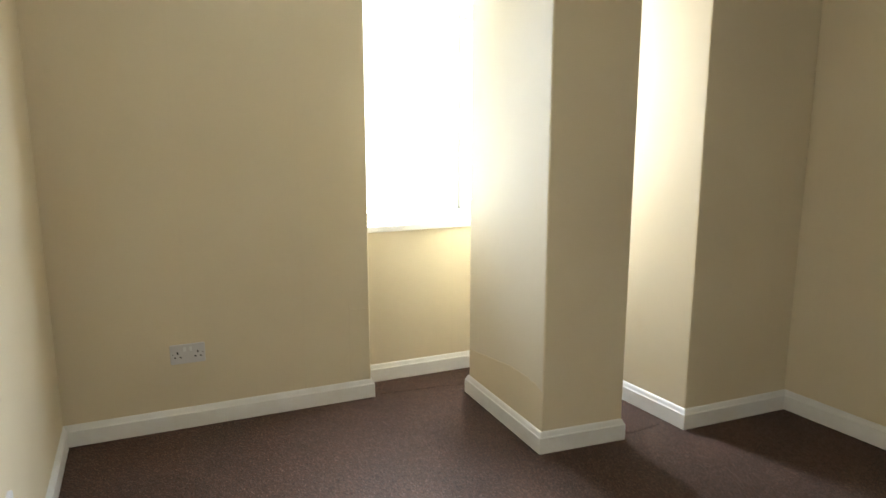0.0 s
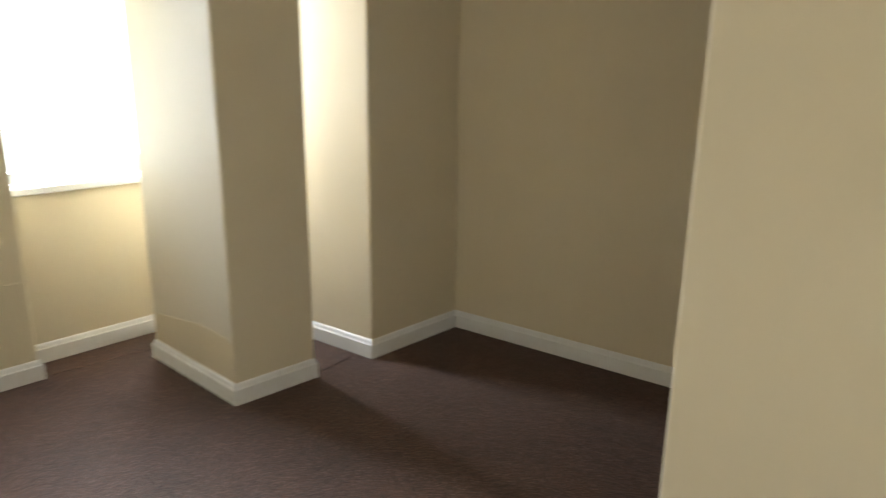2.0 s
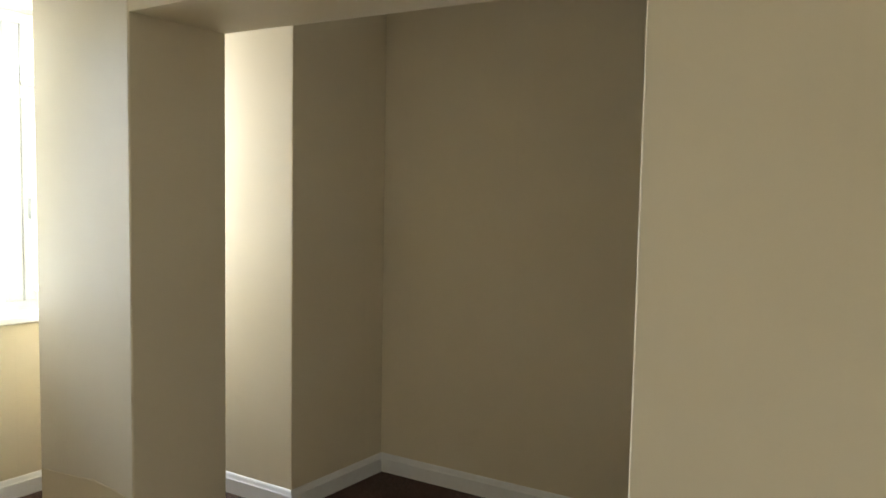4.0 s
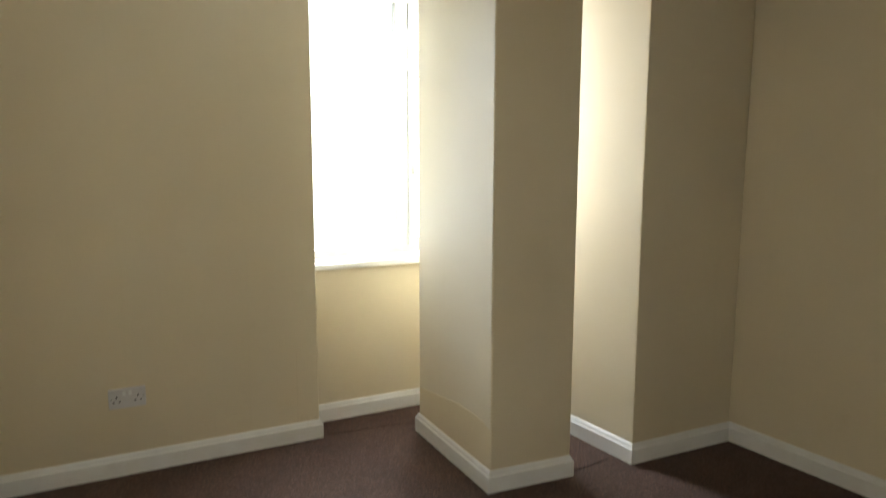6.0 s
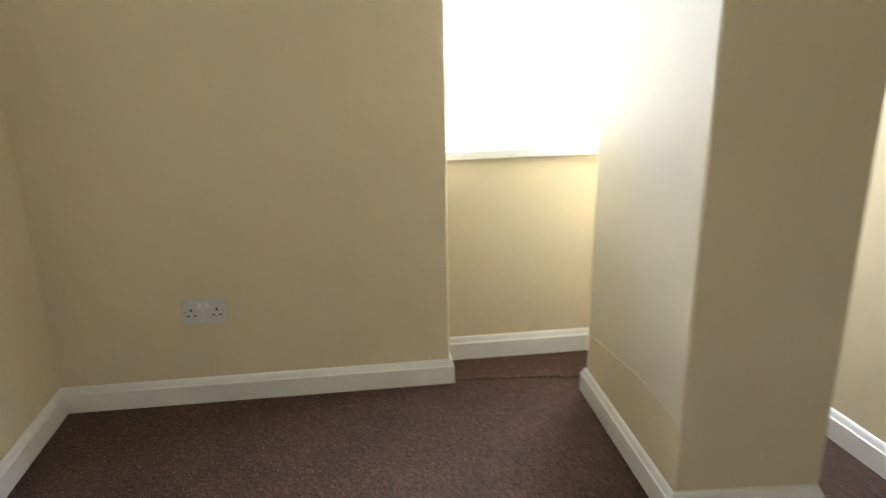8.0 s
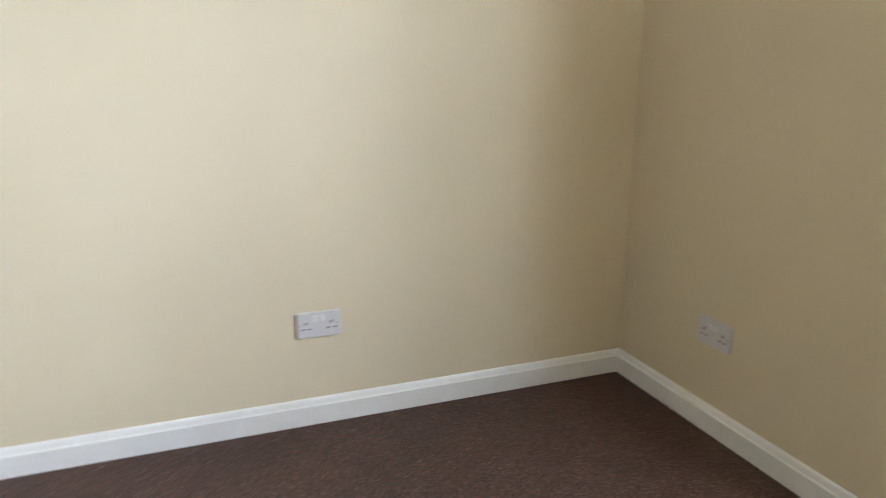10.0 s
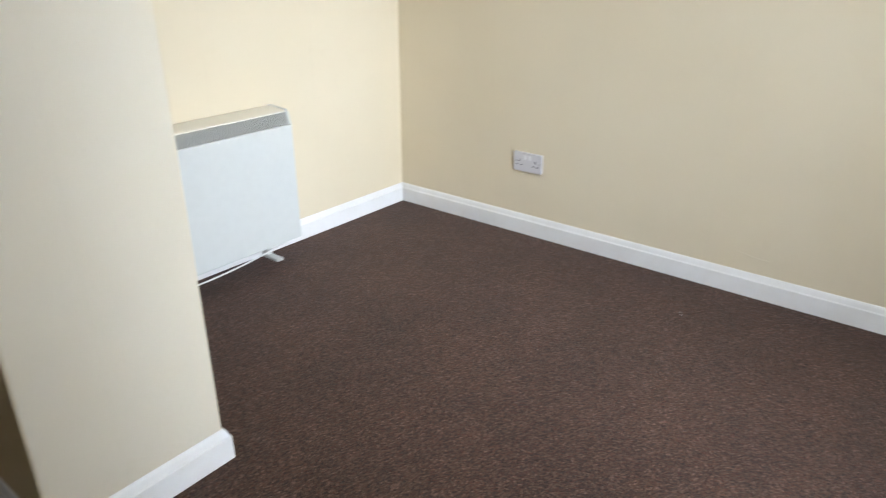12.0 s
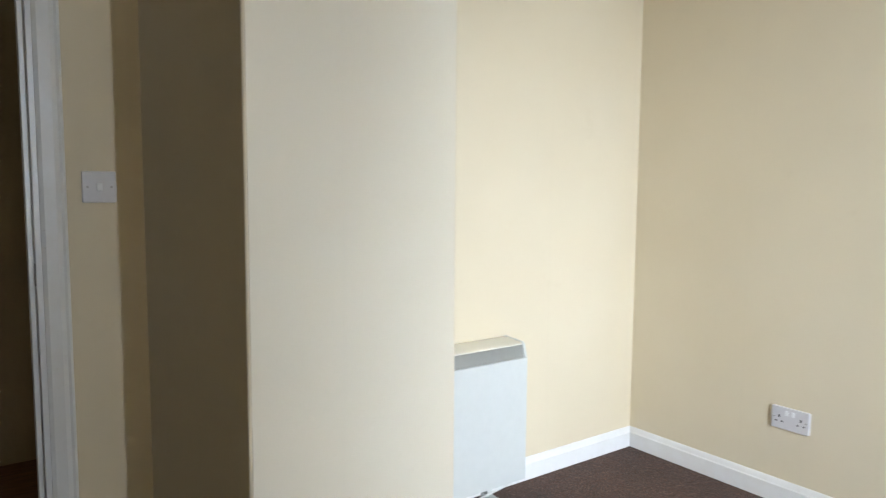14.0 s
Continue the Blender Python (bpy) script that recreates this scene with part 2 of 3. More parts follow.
structure("wall_south_over_door", prism([(DOOR_W, SOUTH - 0.15), (DOOR_E, SOUTH - 0.15), (DOOR_E, SOUTH), (DOOR_W, SOUTH)], DOOR_H, TOP), wall_paint,
          "cream painted wall over the door opening", "wall")

PIER_A = [(1.850, -0.852), (2.240, -0.881), (2.243, -0.165), (1.852, -0.136)]
PIER_B = [(1.828, -3.400), (2.267, -3.400), (2.262, -2.716), (1.826, -2.726)]
structure("pillar_north", round_uprights(prism(PIER_A, -0.1, TOP), 0.005), pier_paint,
          "square cream painted pier standing before the window", "pillar")
structure("pillar_south", round_uprights(prism(PIER_B, -0.1, TOP), 0.005), pier_paint,
          "square cream painted pier near the door", "pillar")


def paper_sheet(name, start, end, line, top, label):
    """Lining paper 1.5 mm thick on a pier's face from start to end; line gives (share of the way, z) along its lower edge."""
    bm = bmesh.new()
    a, b = Vector(start), Vector(end)
    d = (b - a).normalized()
    out = Vector((d.y, -d.x))
    rows = []
    for u, z in line:
        p = a.lerp(b, u)
        rows.append([bm.verts.new((*(p + out * k), zz)) for k, zz in ((-0.001, z), (0.0015, z), (0.0015, top), (-0.001, top))])
    for r, q in zip(rows, rows[1:]):
        for k in range(4):
            bm.faces.new((r[k], q[k], q[(k + 1) % 4], r[(k + 1) % 4]))
    bm.faces.new(rows[0])
    bm.faces.new(rows[-1][::-1])
    return structure(name, bm, silk_sheen_paper, label, "wall paper")


def torn_edge(knots, step=0.018, jitter=0.0022):
    """Points along a ragged line through the knots."""
    out = []
    for a, b in zip(knots, knots[1:]):
        n = max(2, int(abs(b[0] - a[0]) / step))
        for i in range(n):
            u = i / n
            out.append((a[0] + (b[0] - a[0]) * u, a[1] + (b[1] - a[1]) * u + random.uniform(-jitter, jitter)))
    out.append(knots[-1])
    return out


# sheets on the lit pier faces only, window light painted into their tone
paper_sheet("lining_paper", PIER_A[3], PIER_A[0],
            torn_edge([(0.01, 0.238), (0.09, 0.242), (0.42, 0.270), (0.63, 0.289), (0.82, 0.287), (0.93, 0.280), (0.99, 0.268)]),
            TOP - 0.002, "silk-painted lining paper torn off above the skirting, window sheen tinted in")
paper_sheet("lining_paper", PIER_B[2], PIER_B[3], [(0.012, 0.099), (0.988, 0.099)], 1.985, "silk-painted lining paper down to the skirting, window light tinted in")
LINTEL = [(1.8360, -2.7165), (2.2615, -2.7165), (2.2395, -0.8815), (1.8505, -0.8525)]
structure("lintel_beam", prism(LINTEL, [1.99, 1.99, 2.068, 2.068], TOP), pier_paint,
          "deep cream painted lintel spanning two piers", "beam")

# hall beyond the door opening
structure("floor_hall", prism([(1.9, -5.2), (3.6, -5.2), (3.6, SOUTH), (1.9, SOUTH)], -0.12, -0.004), timber,
          "reddish brown timber floor of the hall", "timber floor")
structure("wall_hall_west", prism([(1.9, -5.2), (2.05, -5.2), (2.05, SOUTH - 0.15), (1.9, SOUTH - 0.15)], -0.1, TOP), wall_paint,
          "dim cream wall of the hall", "wall")
structure("wall_hall_east", prism([(3.45, -5.2), (3.6, -5.2), (3.6, SOUTH - 0.15), (3.45, SOUTH - 0.15)], -0.1, TOP), wall_paint,
          "dim cream wall of the hall", "wall")
structure("wall_hall_south", prism([(1.9, -5.3), (3.6, -5.3), (3.6, -5.2), (1.9, -5.2)], -0.1, TOP), wall_paint,
          "dim cream end wall of the hall", "wall")

# skirting boards: chamfered profile, mitred at the corners
SKIRT = [(0.0, 0.001), (0.0, 0.070), (0.10, 0.073), (0.22, 0.074), (0.34, 0.079), (0.55, 0.089), (0.80, 0.095), (1.0, 0.097)]
THICK = 0.016


def offset_line(line, side, closed):
    out = []
    n = len(line)
    for i, p in enumerate(line):
        dirs = []
        if closed or i > 0:
            dirs.append((Vector(p) - Vector(line[i - 1])).normalized())
        if closed or i < n - 1:
            dirs.append((Vector(line[(i + 1) % n]) - Vector(p)).normalized())
        normals = [Vector((d.y, -d.x)) * side for d in dirs]
        if len(normals) == 2:
            b = (normals[0] + normals[1]).normalized()
            out.append(Vector(p) + b * THICK / max(b.dot(normals[0]), 0.2))
        else:
            out.append(Vector(p) + normals[0] * THICK)
    return out


def skirting(line, side, closed, label):
    line = [Vector(p) for p in line]
    back = offset_line(line, side, closed)
    n = len(line)
    for i in range(n if closed else n - 1):
        j = (i + 1) % n
        bm = bmesh.new()
        d = (line[j] - line[i]).normalized() * 0.0006
        ends = []
        for k, s in ((i, d), (j, -d)):
            ring = [bm.verts.new((*(line[k].lerp(back[k], f) + s), z)) for f, z in SKIRT]
            ring.append(bm.verts.new((*(back[k] + s), 0.001)))
            ends.append(ring)
        m = len(ends[0])
        for a in range(m):
            b = (a + 1) % m
            bm.faces.new((ends[0][a], ends[1][a], ends[1][b], ends[0][b]))
        bm.faces.new(ends[0])
        bm.faces.new(ends[1][::-1])
        structure("baseboard", bm, white_gloss, label, "skirting board")


skirting([(3.412, -3.725), (3.170, -0.947), (2.555, -0.931), (2.455, 0.189), (1.385, 0.189), (1.385, 0.0), (0.0, 0.0), (0.0, -3.725), (2.387, -3.725)],
         1, False, "white gloss chamfered skirting board along the wall")
skirting([(1.829, -0.868), (2.252, -0.897), (2.257, -0.149), (1.834, -0.120)], -1, True, "white gloss skirting board round the pier before the window")
skirting([(1.812, -3.416), (2.283, -3.416), (2.278, -2.700), (1.810, -2.710)], -1, True, "white gloss skirting board round the pier near the door")


# ---- window ----
def window():
    w = thing("window_1", pose(0, 0, 0), "white plastic window with fixed pane and side casement", "window", kind="structure")
    y0, y1 = 0.295, 0.355
    x0, x1, z0, z1 = 1.372, 2.455, 0.860, 2.262
    for a in ((x0, x0 + 0.055, z0, z1), (x1 - 0.055, x1, z0, z1)):
        part("frame_post", box(a[0], a[1], y0, y1, a[2], a[3], 0.006), upvc, w)
    for a in ((z0, z0 + 0.05), (z1 - 0.055, z1)):
        part("frame_rail", box(x0 + 0.055, x1 - 0.055, y0, y1, *a, 0.006), upvc, w)
    part("mullion", box(1.915, 1.985, y0 - 0.004, y1, z0 + 0.05, z1 - 0.055, 0.006), upvc, w)
    part("transom", box(1.985, x1 - 0.055, y0 - 0.002, y1, 1.860, 1.925, 0.006), upvc, w)
    for name, xa, xb, za, zb in (("top_light", 1.985, 2.40, 1.925, z1 - 0.055), ("casement", 1.985, 2.40, z0 + 0.05, 1.860)):
        sash = part(name, box(xa, xa + 0.045, y0 - 0.022, y1 - 0.01, za, zb, 0.005), upvc, w)
        part("sash_post", box(xb - 0.045, xb, y0 - 0.022, y1 - 0.01, za, zb, 0.005), upvc, sash)
        part("sash_rail", box(xa + 0.045, xb - 0.045, y0 - 0.022, y1 - 0.01, za, za + 0.045, 0.005), upvc, sash)
        part("sash_rail", box(xa + 0.045, xb - 0.045, y0 - 0.022, y1 - 0.01, zb - 0.045, zb, 0.005), upvc, sash)
        p = part("pane", box(xa + 0.045, xb - 0.045, 0.322, 0.328, za + 0.045, zb - 0.045), glass, sash)
        p.visible_shadow = False
    h = part("casement_handle", box(2.002, 2.020, y0 - 0.060, y0 - 0.022, 1.30, 1.40, 0.004), upvc, w)
    p = part("pane", box(x0 + 0.055, 1.915, 0.322, 0.328, z0 + 0.05, z1 - 0.055), glass, w)
    p.visible_shadow = False
    part("window_sill", box(1.3715, 2.468, 0.178, 0.320, 0.8185, 0.852, 0.007, 3), white_gloss, w, "white painted sill board")
    part("head_lining", box(1.3715, 2.455, 0.199, 0.305, 2.262, 2.303, 0.004), white_gloss, w, "white painted head lining with scuffs")
    part("head_lip", box(1.3715, 2.468, 0.189, 0.203, 2.268, 2.312, 0.003), white_gloss, w)


window()



def backdrop_material():
    """Bright overcast distance: white sky over faint pale shapes."""
    m = bpy.data.materials.new("overcast_distance")
    m.use_nodes = True
    nt = m.node_tree
    nt.nodes.remove(nt.nodes["Principled BSDF"])
    e = nt.nodes.new("ShaderNodeEmission")
    mp = nt.nodes.new("ShaderNodeMapping")
    mp.inputs["Scale"].default_value = (1.0, 1.0, 0.55)
    nt.links.new(place(nt), mp.inputs["Vector"])
    nt.links.new(ramp(nt, noise_tex(nt, 0.55, 2, 0.4, mp.outputs[0]), 0.46, (0.72, 0.76, 0.78), 0.60, (1, 1, 1)), e.inputs[0])
    e.inputs[1].default_value = 5.0
    nt.links.new(e.outputs[0], nt.nodes["Material Output"].inputs[0])
    return m


structure("backdrop", prism([(-30, 14.0), (40, 14.0), (40, 14.1), (-30, 14.1)], -16, 26), backdrop_material(),
          "white overcast distance beyond the window", "backdrop")



# ---- sockets and switch ----
def rounded_plate(w, h, d, r=0.005):
    """A plate that stands on the plane y = 0 and faces -y."""
    bm = box(-w / 2, w / 2, -d, 0, -h / 2, h / 2)
    es = [e for e in bm.edges if abs((e.verts[0].co - e.verts[1].co).normalized().y) > 0.99]
    bmesh.ops.bevel(bm, geom=es, offset=r, segments=3, affect="EDGES", profile=0.5)
    es = [e for e in bm.edges if all(v.co.y < -d + 1e-5 for v in e.verts)]
    bmesh.ops.bevel(bm, geom=es, offset=0.0022, segments=2, affect="EDGES", profile=0.5)
    return bm


def double_socket(m, label):
    s = thing("wall_socket", m, label, "wall socket", "double wall sockets")
    d = 0.0115
    plate = part("plate", rounded_plate(0.150, 0.089, d), socket_white, s)
    for side in (-1, 1):
        cx = side * 0.043
        rocker = box(side * 0.0125 - 0.0065, side * 0.0125 + 0.0065, -d - 0.0035, -d + 0.001, 0.013, 0.033, 0.0015)
        part("rocker", rocker, rocker_white, s, "small white rocker switch")
        part("pin_slot", box(cx - 0.0030, cx + 0.0030, -d - 0.0003, -d + 0.003, 0.001, 0.0125), pin_dark, s)
        for k in (-1, 1):
            part("pin_slot", box(cx + k * 0.0115 - 0.0040, cx + k * 0.0115 + 0.0040, -d - 0.0003, -d + 0.003, -0.0165, -0.0108), pin_dark, s)
        screw = tube([(side * 0.0635, -d - 0.0006, 0.001), (side * 0.0635, -d + 0.002, 0.001)], 0.0032, 10)
        part("screw", screw, steel, s)
    return s


first = double_socket(pose(0.506, NORTH, 0.354), "white plastic double socket on the papered wall")
second = copy_thing(first, pose(-0.016, -1.219, 0.369, 0, 0, 90))
tagged(second, "white plastic double socket low on the long wall")
third = copy_thing(first, pose(-0.016, -2.957, 0.351, 0, 0, 90))
tagged(third, "white plastic double socket near the heater corner")


def light_switch(m):
    s = thing("light_switch", m, "white square light switch plate beside the door", "light switch")
    part("plate", rounded_plate(0.087, 0.087, 0.009), socket_white, s)
    part("rocker", box(-0.0075, 0.0075, -0.0125, -0.008, -0.011, 0.011, 0.002), rocker_white, s)
    for k in (-1, 1):
        part("screw", tube([(k * 0.0302, -0.0097, 0), (k * 0.0302, -0.007, 0)], 0.0036, 10), steel, s)
    return s


light_switch(pose(2.308, SOUTH, 1.252, 0, 0, 180))


# ---- storage heater ----
def storage_heater():
    x0, x1 = 0.815, 1.565
    back, front = -3.722, -3.590
    z0, z1 = 0.090, 0.650
    h = thing("storage_heater", pose(0, 0, 0), "white slim storage heater with grey grille against the wall", "storage heater")
    part("body", box(x0 + 0.006, x1 - 0.006, back, front - 0.013, z0 + 0.012, z1 - 0.070, 0.004), heater_white, h)
    part("front_panel", box(x0, x1, front - 0.012, front, z0, z1 - 0.062, 0.004, 3), heater_white, h)
    # top cover that curves over to the grille
    prof = [(back, z1 - 0.05), (back, z1), (back + 0.02, z1 + 0.002), (front - 0.045, z1 - 0.004), (front - 0.030, z1 - 0.006), (front - 0.022, z1 - 0.009), (front - 0.022, z1 - 0.013), (front - 0.05, z1 - 0.013)]
    bm = bmesh.new()
    ends = [[bm.verts.new((x, y, z)) for y, z in prof] for x in (x0, x1)]
    n = len(prof)
    for a in range(n):
        b = (a + 1) % n
        bm.faces.new((ends[0][a], ends[1][a], ends[1][b], ends[0][b]))
    bm.faces.new(ends[0])
    bm.faces.new(ends[1][::-1])
    part("top_cover", bm, heater_cream, h, "cream painted top cover")
    for xa in (x0, x1 - 0.010):
        cheek = bmesh.new()
        prof2 = [(back, z0 + 0.02), (front - 0.013, z0 + 0.02), (front - 0.013, z1 - 0.064), (front - 0.006, z1 - 0.060), (front - 0.018, z1 - 0.012), (front - 0.03, z1 - 0.003), (back, z1 + 0.003)]
        e2 = [[cheek.verts.new((x, y, z)) for y, z in prof2] for x in (xa - 0.001, xa + 0.011)]
        for a in range(len(prof2)):
            b = (a + 1) % len(prof2)
            cheek.faces.new((e2[0][a], e2[1][a], e2[1][b], e2[0][b]))
        cheek.faces.new(e2[0])
        cheek.faces.new(e2[1][::-1])
        part("end_cheek", cheek, heater_white, h)
    # leaning grille of fine upright slats
    g = bmesh.new()
    count = 120
    w = (x1 - x0 - 0.026) / count
    for i in range(count):
        xa = x0 + 0.013 + i * w
        v = [g.verts.new(c) for c in (
            (xa, front - 0.010, z1 - 0.064), (xa + w * 0.55, front - 0.010, z1 - 0.064), (xa + w * 0.55, front - 0.022, z1 - 0.0135), (xa, front - 0.022, z1 - 0.0135),
            (xa, front - 0.018, z1 - 0.064), (xa + w * 0.55, front - 0.018, z1 - 0.064), (xa + w * 0.55, front - 0.030, z1 - 0.0135), (xa, front - 0.030, z1 - 0.0135))]
        for f in ((0, 1, 2, 3), (7, 6, 5, 4), (0, 4, 5, 1), (3, 2, 6, 7), (0, 3, 7, 4), (1, 5, 6, 2)):
            g.faces.new([v[k] for k in f])
    part("grille", g, grille_grey, h, "grey grille of fine upright slats")
    bk = box(x0 + 0.012, x1 - 0.012, front - 0.060, front - 0.034, z1 - 0.066, z1 - 0.022)
    part("grille_back", bk, grille_grey, h)
    for x in (0.925, 1.455):
        foot = box(x - 0.017, x + 0.017, back, front - 0.022, 0.001, 0.014, 0.004)
        f = part("foot", foot, heater_white, h)
        part("foot_stem", box(x - 0.012, x + 0.012, back + 0.004, back + 0.040, 0.016, z0 + 0.015), heater_white, f)
    line = []
    for i in range(25):
        u = i / 24
        line.append((x0 + 0.075 + u * 0.62, front - 0.002 + 0.012 * math.sin(3 * u), 0.090 - 0.032 * math.sin(math.pi * u * 0.62)))
    part("supply_cable", tube(line, 0.0036), cable_white, h, "white supply cable slung underneath")
    return h


storage_heater()


# ---- door opening ----
def door_frame():
    d = thing("door_1", pose(0, 0, 0), "white painted door frame standing open to the hall", "door frame", kind="structure")
    y0 = SOUTH - 0.152
    for x, s in ((DOOR_W, 1), (DOOR_E, -1)):
        a, b = sorted((x, x + s * 0.026))
        part("jamb", box(a, b, y0, SOUTH + 0.004, 0, DOOR_H - 0.026, 0.002), white_gloss, d)
        a, b = sorted((x + s * 0.026, x + s * 0.040))
        part("door_stop", box(a, b, SOUTH - 0.085, SOUTH - 0.042, 0, DOOR_H - 0.026, 0.002), white_gloss, d)
        bm = bmesh.new()
        prof = [(0.012, 0.0), (0.012, 0.010), (0.002, 0.016), (-0.026, 0.019), (-0.038, 0.014), (-0.045, 0.017), (-0.051, 0.012), (-0.053, 0.0)]
        ends = [[bm.verts.new((x + s * u, SOUTH + 0.004 + v, z)) for u, v in prof] for z in (0.001, DOOR_H + (0.02 if s > 0 else 0.02))]
        for i in range(len(prof)):
            j = (i + 1) % len(prof)
            bm.faces.new((ends[0][i], ends[0][j], ends[1][j], ends[1][i]))
        bm.faces.new(ends[0])
        bm.faces.new(ends[1][::-1])
        part("architrave", bm, white_gloss, d)
    part("jamb_head", box(DOOR_W, DOOR_E, y0, SOUTH + 0.004, DOOR_H - 0.026, DOOR_H, 0.002), white_gloss, d)
    part("architrave_head", box(DOOR_W - 0.053, DOOR_E + 0.053, SOUTH + 0.002, SOUTH + 0.020, DOOR_H + 0.02, DOOR_H + 0.088, 0.004), white_gloss, d)
    part("strike_plate", box(DOOR_W + 0.0255, DOOR_W + 0.0275, SOUTH - 0.036, SOUTH - 0.008, 0.985, 1.045, 0.0005), steel, d, "dull steel strike plate")
    part("threshold_bar", box(DOOR_W + 0.027, DOOR_E - 0.027, SOUTH - 0.025, SOUTH + 0.020, -0.003, 0.007, 0.003), alloy, d, "scuffed metal threshold bar")


door_frame()

strip = tagged(part("carpet_strip", box(2.286, 3.388, -3.412, -3.386, 0.0, 0.006, 0.0025), alloy),
               "narrow pale metal strip joining two carpets", "carpet strip")


# ---- small wear ----
def ridge(name, line, radius, mat, normal, label, category):
    """A low, uneven raised line that lies on a surface with that normal."""
    pts = []
    n = Vector(normal)
    for a, b in zip(line, line[1:]):
        a, b = Vector(a), Vector(b)
        k = max(3, int((b - a).length / 0.012))
        for i in range(k):
            p = a.lerp(b, i / k)
            pts.append(p + Vector((random.uniform(-1, 1), random.uniform(-1, 1), random.uniform(-1, 1))) * radius * 0.5)
    pts.append(Vector(line[-1]))
    bm = tube(pts, radius, 6)
    base = Vector(line[0])
    for v in bm.verts:
        h = (v.co - base).dot(n)
        v.co -= n * h * 0.55
    return tagged(part(name, bm, mat), label, category, kind="structure")


def flakes(name, spots, size, mat, normal, label, category, kind="structure"):
    """Small torn scraps that curl a little off a surface."""
    bm = bmesh.new()
    n = Vector(normal).normalized()
    u = n.orthogonal().normalized()
    w = n.cross(u)
    for spot in spots:
        c = Vector(spot)
        turn = random.uniform(0, math.pi)
        a, b = u * math.cos(turn) + w * math.sin(turn), w * math.cos(turn) - u * math.sin(turn)
        l, t = size * random.uniform(0.6, 1.5), size * random.uniform(0.25, 0.6)
        rim = []
        for i in range(7):
            k = 2 * math.pi * i / 7
            r = random.uniform(0.7, 1.15)
            lift = 0.0008 + 0.0035 * max(0, math.cos(k)) * random.uniform(0.3, 1.0)
            rim.append(c + a * l * r * math.cos(k) + b * t * r * math.sin(k) + n * lift)
        top = [bm.verts.new(p + n * 0.0009) for p in rim]
        low = [bm.verts.new(p - n * 0.0004) for p in rim]
        bm.faces.new(top)
        bm.faces.new(low[::-1])
        for i in range(7):
            j = (i + 1) % 7
            bm.faces.new((low[i], low[j], top[j], top[i]))
    return tagged(part(name, bm, mat), label, category, kind=kind)


Y = NORTH
SOUTHWARD, WESTWARD, EASTWARD, UPWARD = (0, -1, 0), (-1, 0, 0), (1, 0, 0), (0, 0, 1)
ridge("paper_ridge", [(1.262, Y, 0.487), (1.268, Y, 0.473), (1.285, Y, 0.469), (1.338, Y, 0.468)], 0.0052, torn_paper, SOUTHWARD, "lifted edge of lining paper near the wall corner", "wall damage")
ridge("paper_ridge", [(1.266, Y, 0.60), (1.262, Y, 0.54), (1.262, Y, 0.49)], 0.0014, torn_paper, SOUTHWARD, "faint upright joint in the lining paper", "wall damage")
ridge("paper_ridge", [(1.272, Y, 0.33), (1.266, Y, 0.20), (1.270, Y, 0.127)], 0.0013, torn_paper, SOUTHWARD, "faint upright joint in the lining paper", "wall damage")
patch = bmesh.new()
rim = [(z, 1.262 + random.uniform(-0.003, 0.003)) for z in np.linspace(0.104, 0.468, 26)]
cols = [[patch.verts.new((x, y, z)) for y in (Y - 0.0016, Y + 0.001) for x in (xe, 1.3635)] for z, xe in rim]
for r, q in zip(cols, cols[1:]):
    for k, m in ((0, 1), (1, 3), (3, 2), (2, 0)):
        patch.faces.new((r[k], r[m], q[m], q[k]))
for r in (cols[0], cols[-1]):
    patch.faces.new((r[0], r[1], r[3], r[2]))
structure("paper_patch", patch, pier_paint, "cream patch of lining paper at the wall corner", "wall paper")
flakes("torn_paper", [(1.283, Y, 0.117), (1.305, Y, 0.122), (1.328, Y, 0.113), (1.300, Y, 0.107), (1.345, Y, 0.109)], 0.011, scuff_paper, SOUTHWARD, "torn scraps of lining paper above the skirting", "wall damage")
X = PIER_A[0][0] - 0.001
ridge("paper_ridge", [(X, -0.200, 0.243), (X, -0.434, 0.271), (X, -0.585, 0.290), (X, -0.720, 0.288), (X, -0.80, 0.282)], 0.0040, torn_paper, WESTWARD, "long lifted paper edge across the pier", "wall damage")
flakes("torn_paper", [(X, -0.575, 0.292), (X, -0.598, 0.290), (X, -0.735, 0.290), (X, -0.752, 0.283), (X, -0.70, 0.225)], 0.010, torn_paper, WESTWARD, "torn scraps of paper low on the pier", "wall damage")
ridge("paper_ridge", [(2.2665, -3.36, 0.168), (2.266, -3.193, 0.202), (2.2645, -3.016, 0.236)], 0.0016, torn_paper, EASTWARD, "lifted paper edge low on the shaded pier", "wall damage")
flakes("torn_paper", [(2.248, -2.7165, 0.213), (2.254, -2.7165, 0.20), (2.252, -2.7165, 0.60)], 0.007, torn_paper, (0, 1, 0), "chipped plaster on the pier corner", "wall damage")
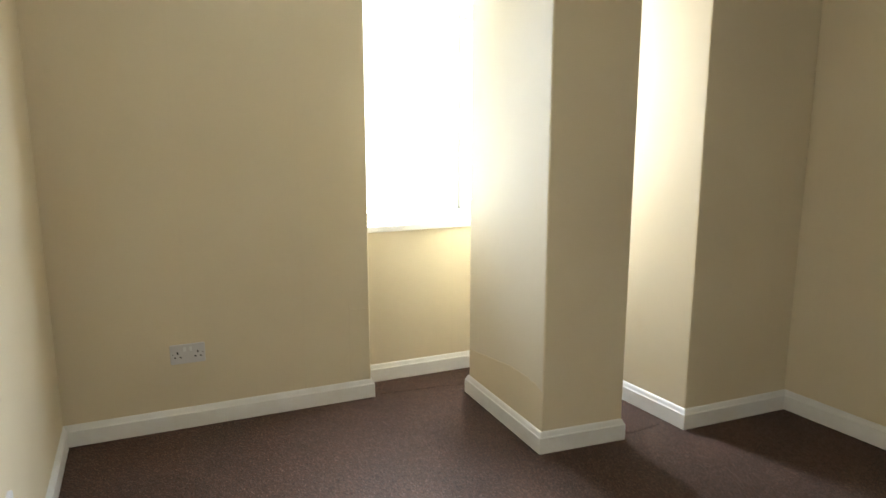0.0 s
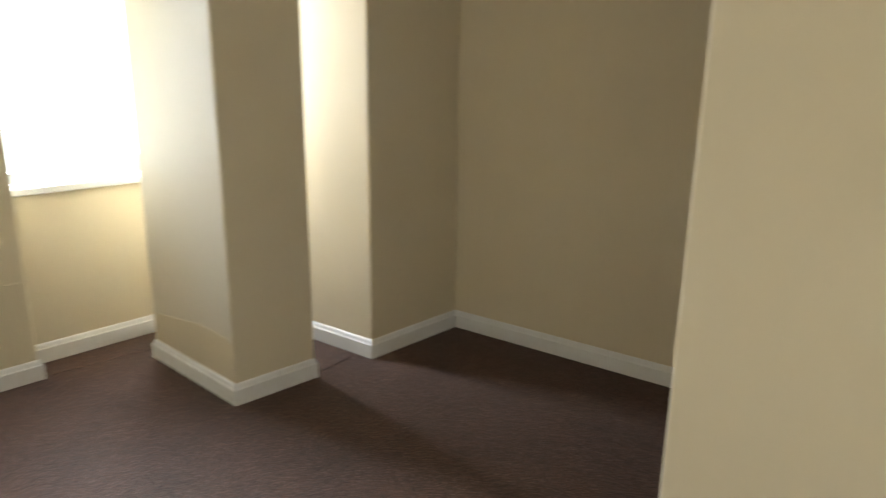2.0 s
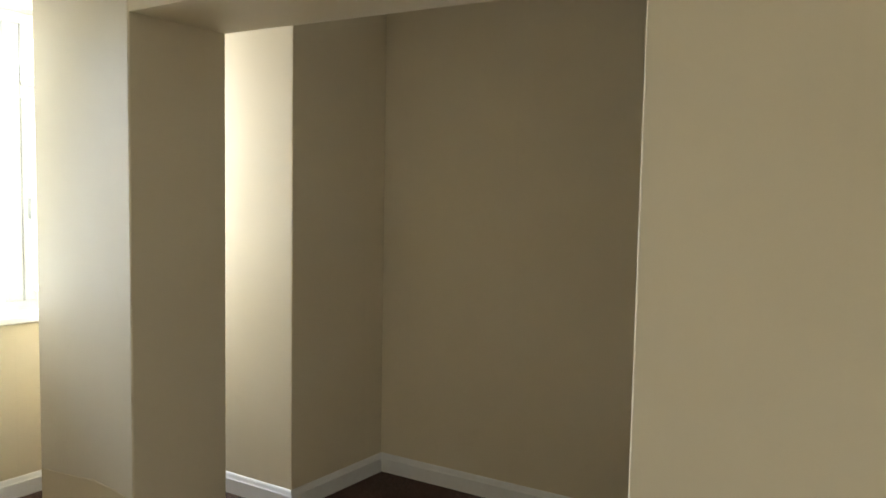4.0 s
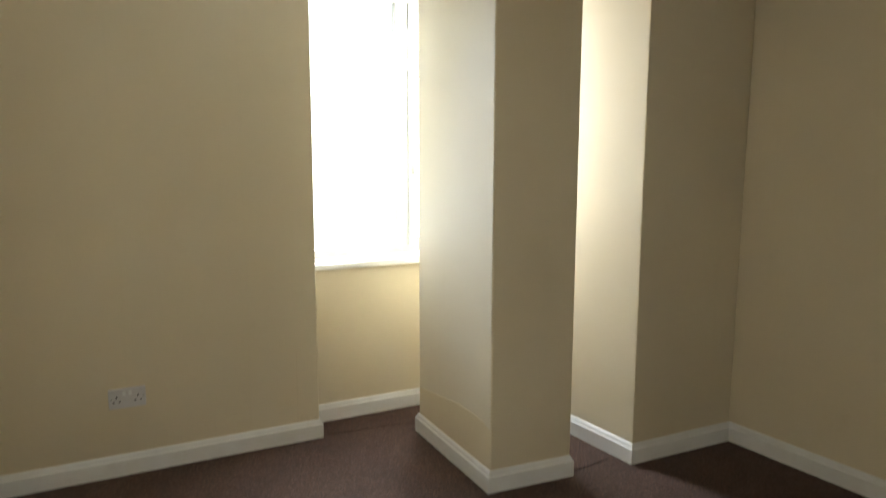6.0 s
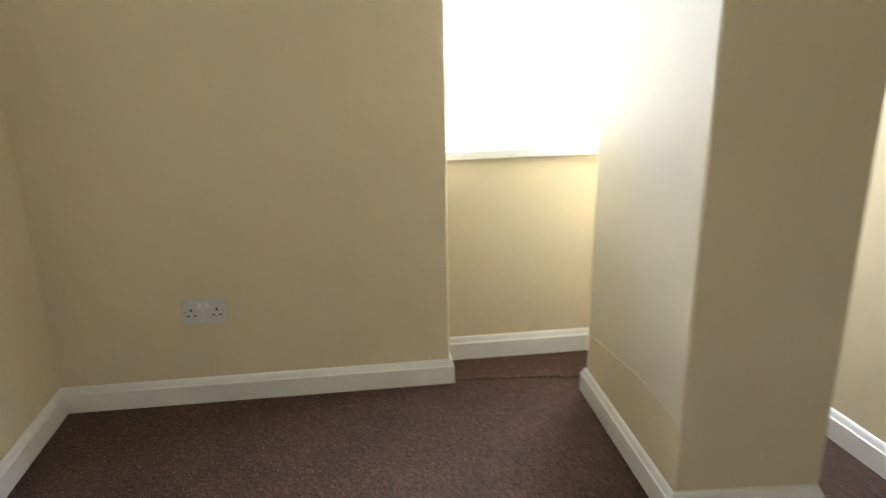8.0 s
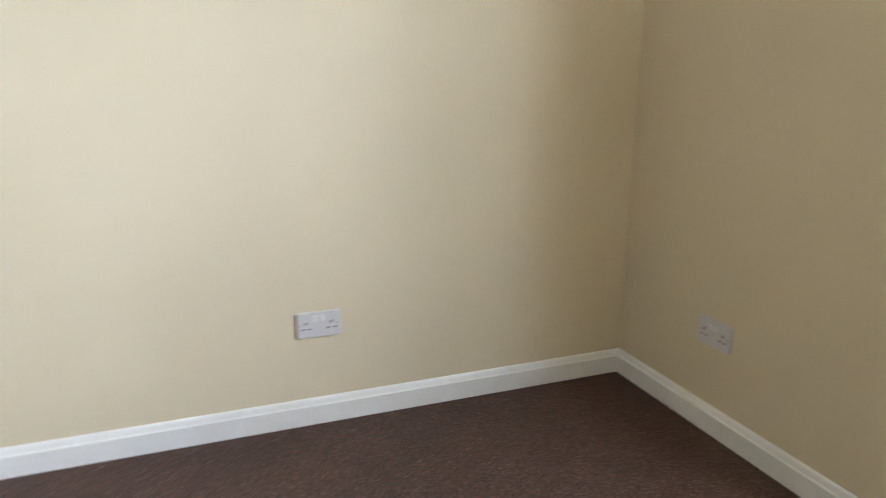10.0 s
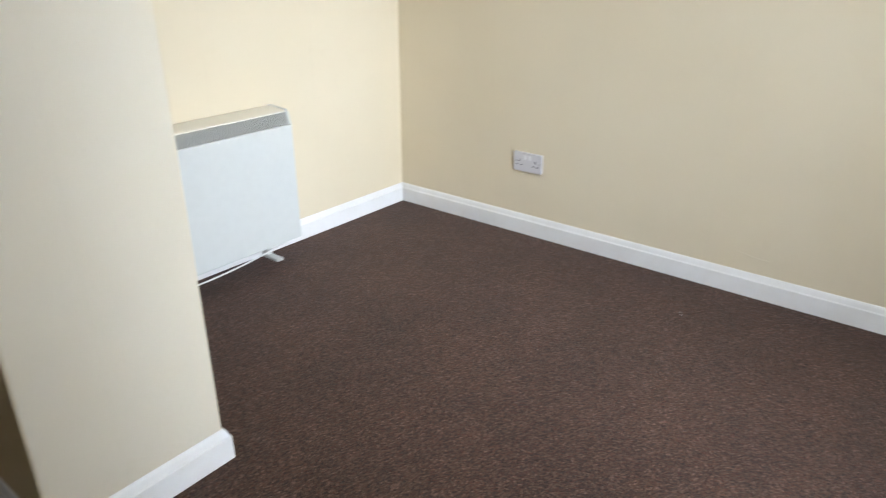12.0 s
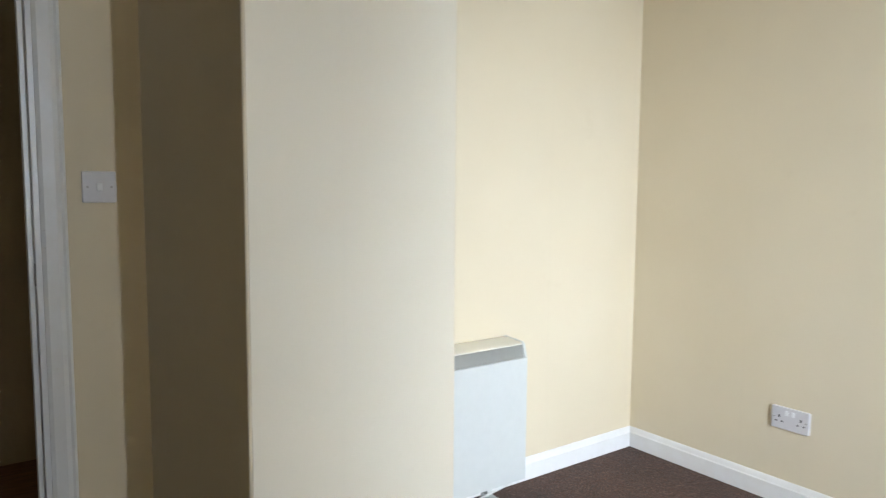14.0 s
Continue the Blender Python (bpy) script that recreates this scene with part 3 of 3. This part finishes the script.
ridge("wall_dent", [(-0.016, -1.985, 0.170), (-0.016, -1.93, 0.160), (-0.016, -1.87, 0.158)], 0.0032, scuff_paper, EASTWARD, "shallow scuffed dent above the skirting", "wall damage")
flakes("paint_scuff", [(1.684 + 0.02 * i + random.uniform(-0.006, 0.006), 0.1888, 2.292 + random.uniform(-0.006, 0.006)) for i in (0, 1, 4, 5, 6, 7, 11)], 0.006, grille_grey, SOUTHWARD, "dark scuffs on the white window head", "paint damage")


def carpet_joint(line, label):
    """A ragged butt joint in the carpet: a dark crooked slit with loose tufts."""
    pts = []
    for a, b in zip(line, line[1:]):
        for i in range(16):
            p = Vector(a).lerp(Vector(b), i / 16)
            pts.append(p + Vector((random.uniform(-0.004, 0.004), random.uniform(-0.006, 0.006), 0)))
    bm = bmesh.new()
    rows = []
    for p in pts:
        w = random.uniform(0.0004, 0.0017)
        rows.append([bm.verts.new((p.x, p.y + k * w, 0.0015)) for k in (-1, 1)] + [bm.verts.new((p.x, p.y, 0.0030))])
    for r, q in zip(rows, rows[1:]):
        bm.faces.new((r[0], q[0], q[2], r[2]))
        bm.faces.new((r[2], q[2], q[1], r[1]))
        bm.faces.new((r[0], r[1], q[1], q[0]))
    bm.faces.new(rows[0])
    bm.faces.new(rows[-1][::-1])
    tagged(part("carpet_joint", bm, underlay), label, "carpet joint", kind="structure")
    tufts = [p + Vector((0, random.uniform(-0.012, 0.012), 0.002)) for p in pts if random.random() < 0.55]
    flakes("carpet_tufts", tufts, 0.006, fluff, UPWARD, "loose reddish tufts along the carpet joint", "carpet fluff", "stuff")


carpet_joint([(1.40, 0.020, 0), (1.465, 0.019, 0), (1.592, 0.004, 0), (1.73, -0.004, 0), (1.83, -0.024, 0), (2.25, -0.04, 0)], "ragged joint in the carpet by the window recess")
carpet_joint([(2.262, -0.846, 0), (2.369, -0.856, 0), (2.45, -0.842, 0), (2.545, -0.836, 0)], "ragged joint in the carpet between pier and wall")
flakes("lint", [(0.31, -2.07, 0.002), (0.03, -1.92, 0.002), (0.29, -2.08, 0.002)], 0.0026, cable_white, UPWARD, "pale scraps of lint on the carpet", "lint", "stuff")
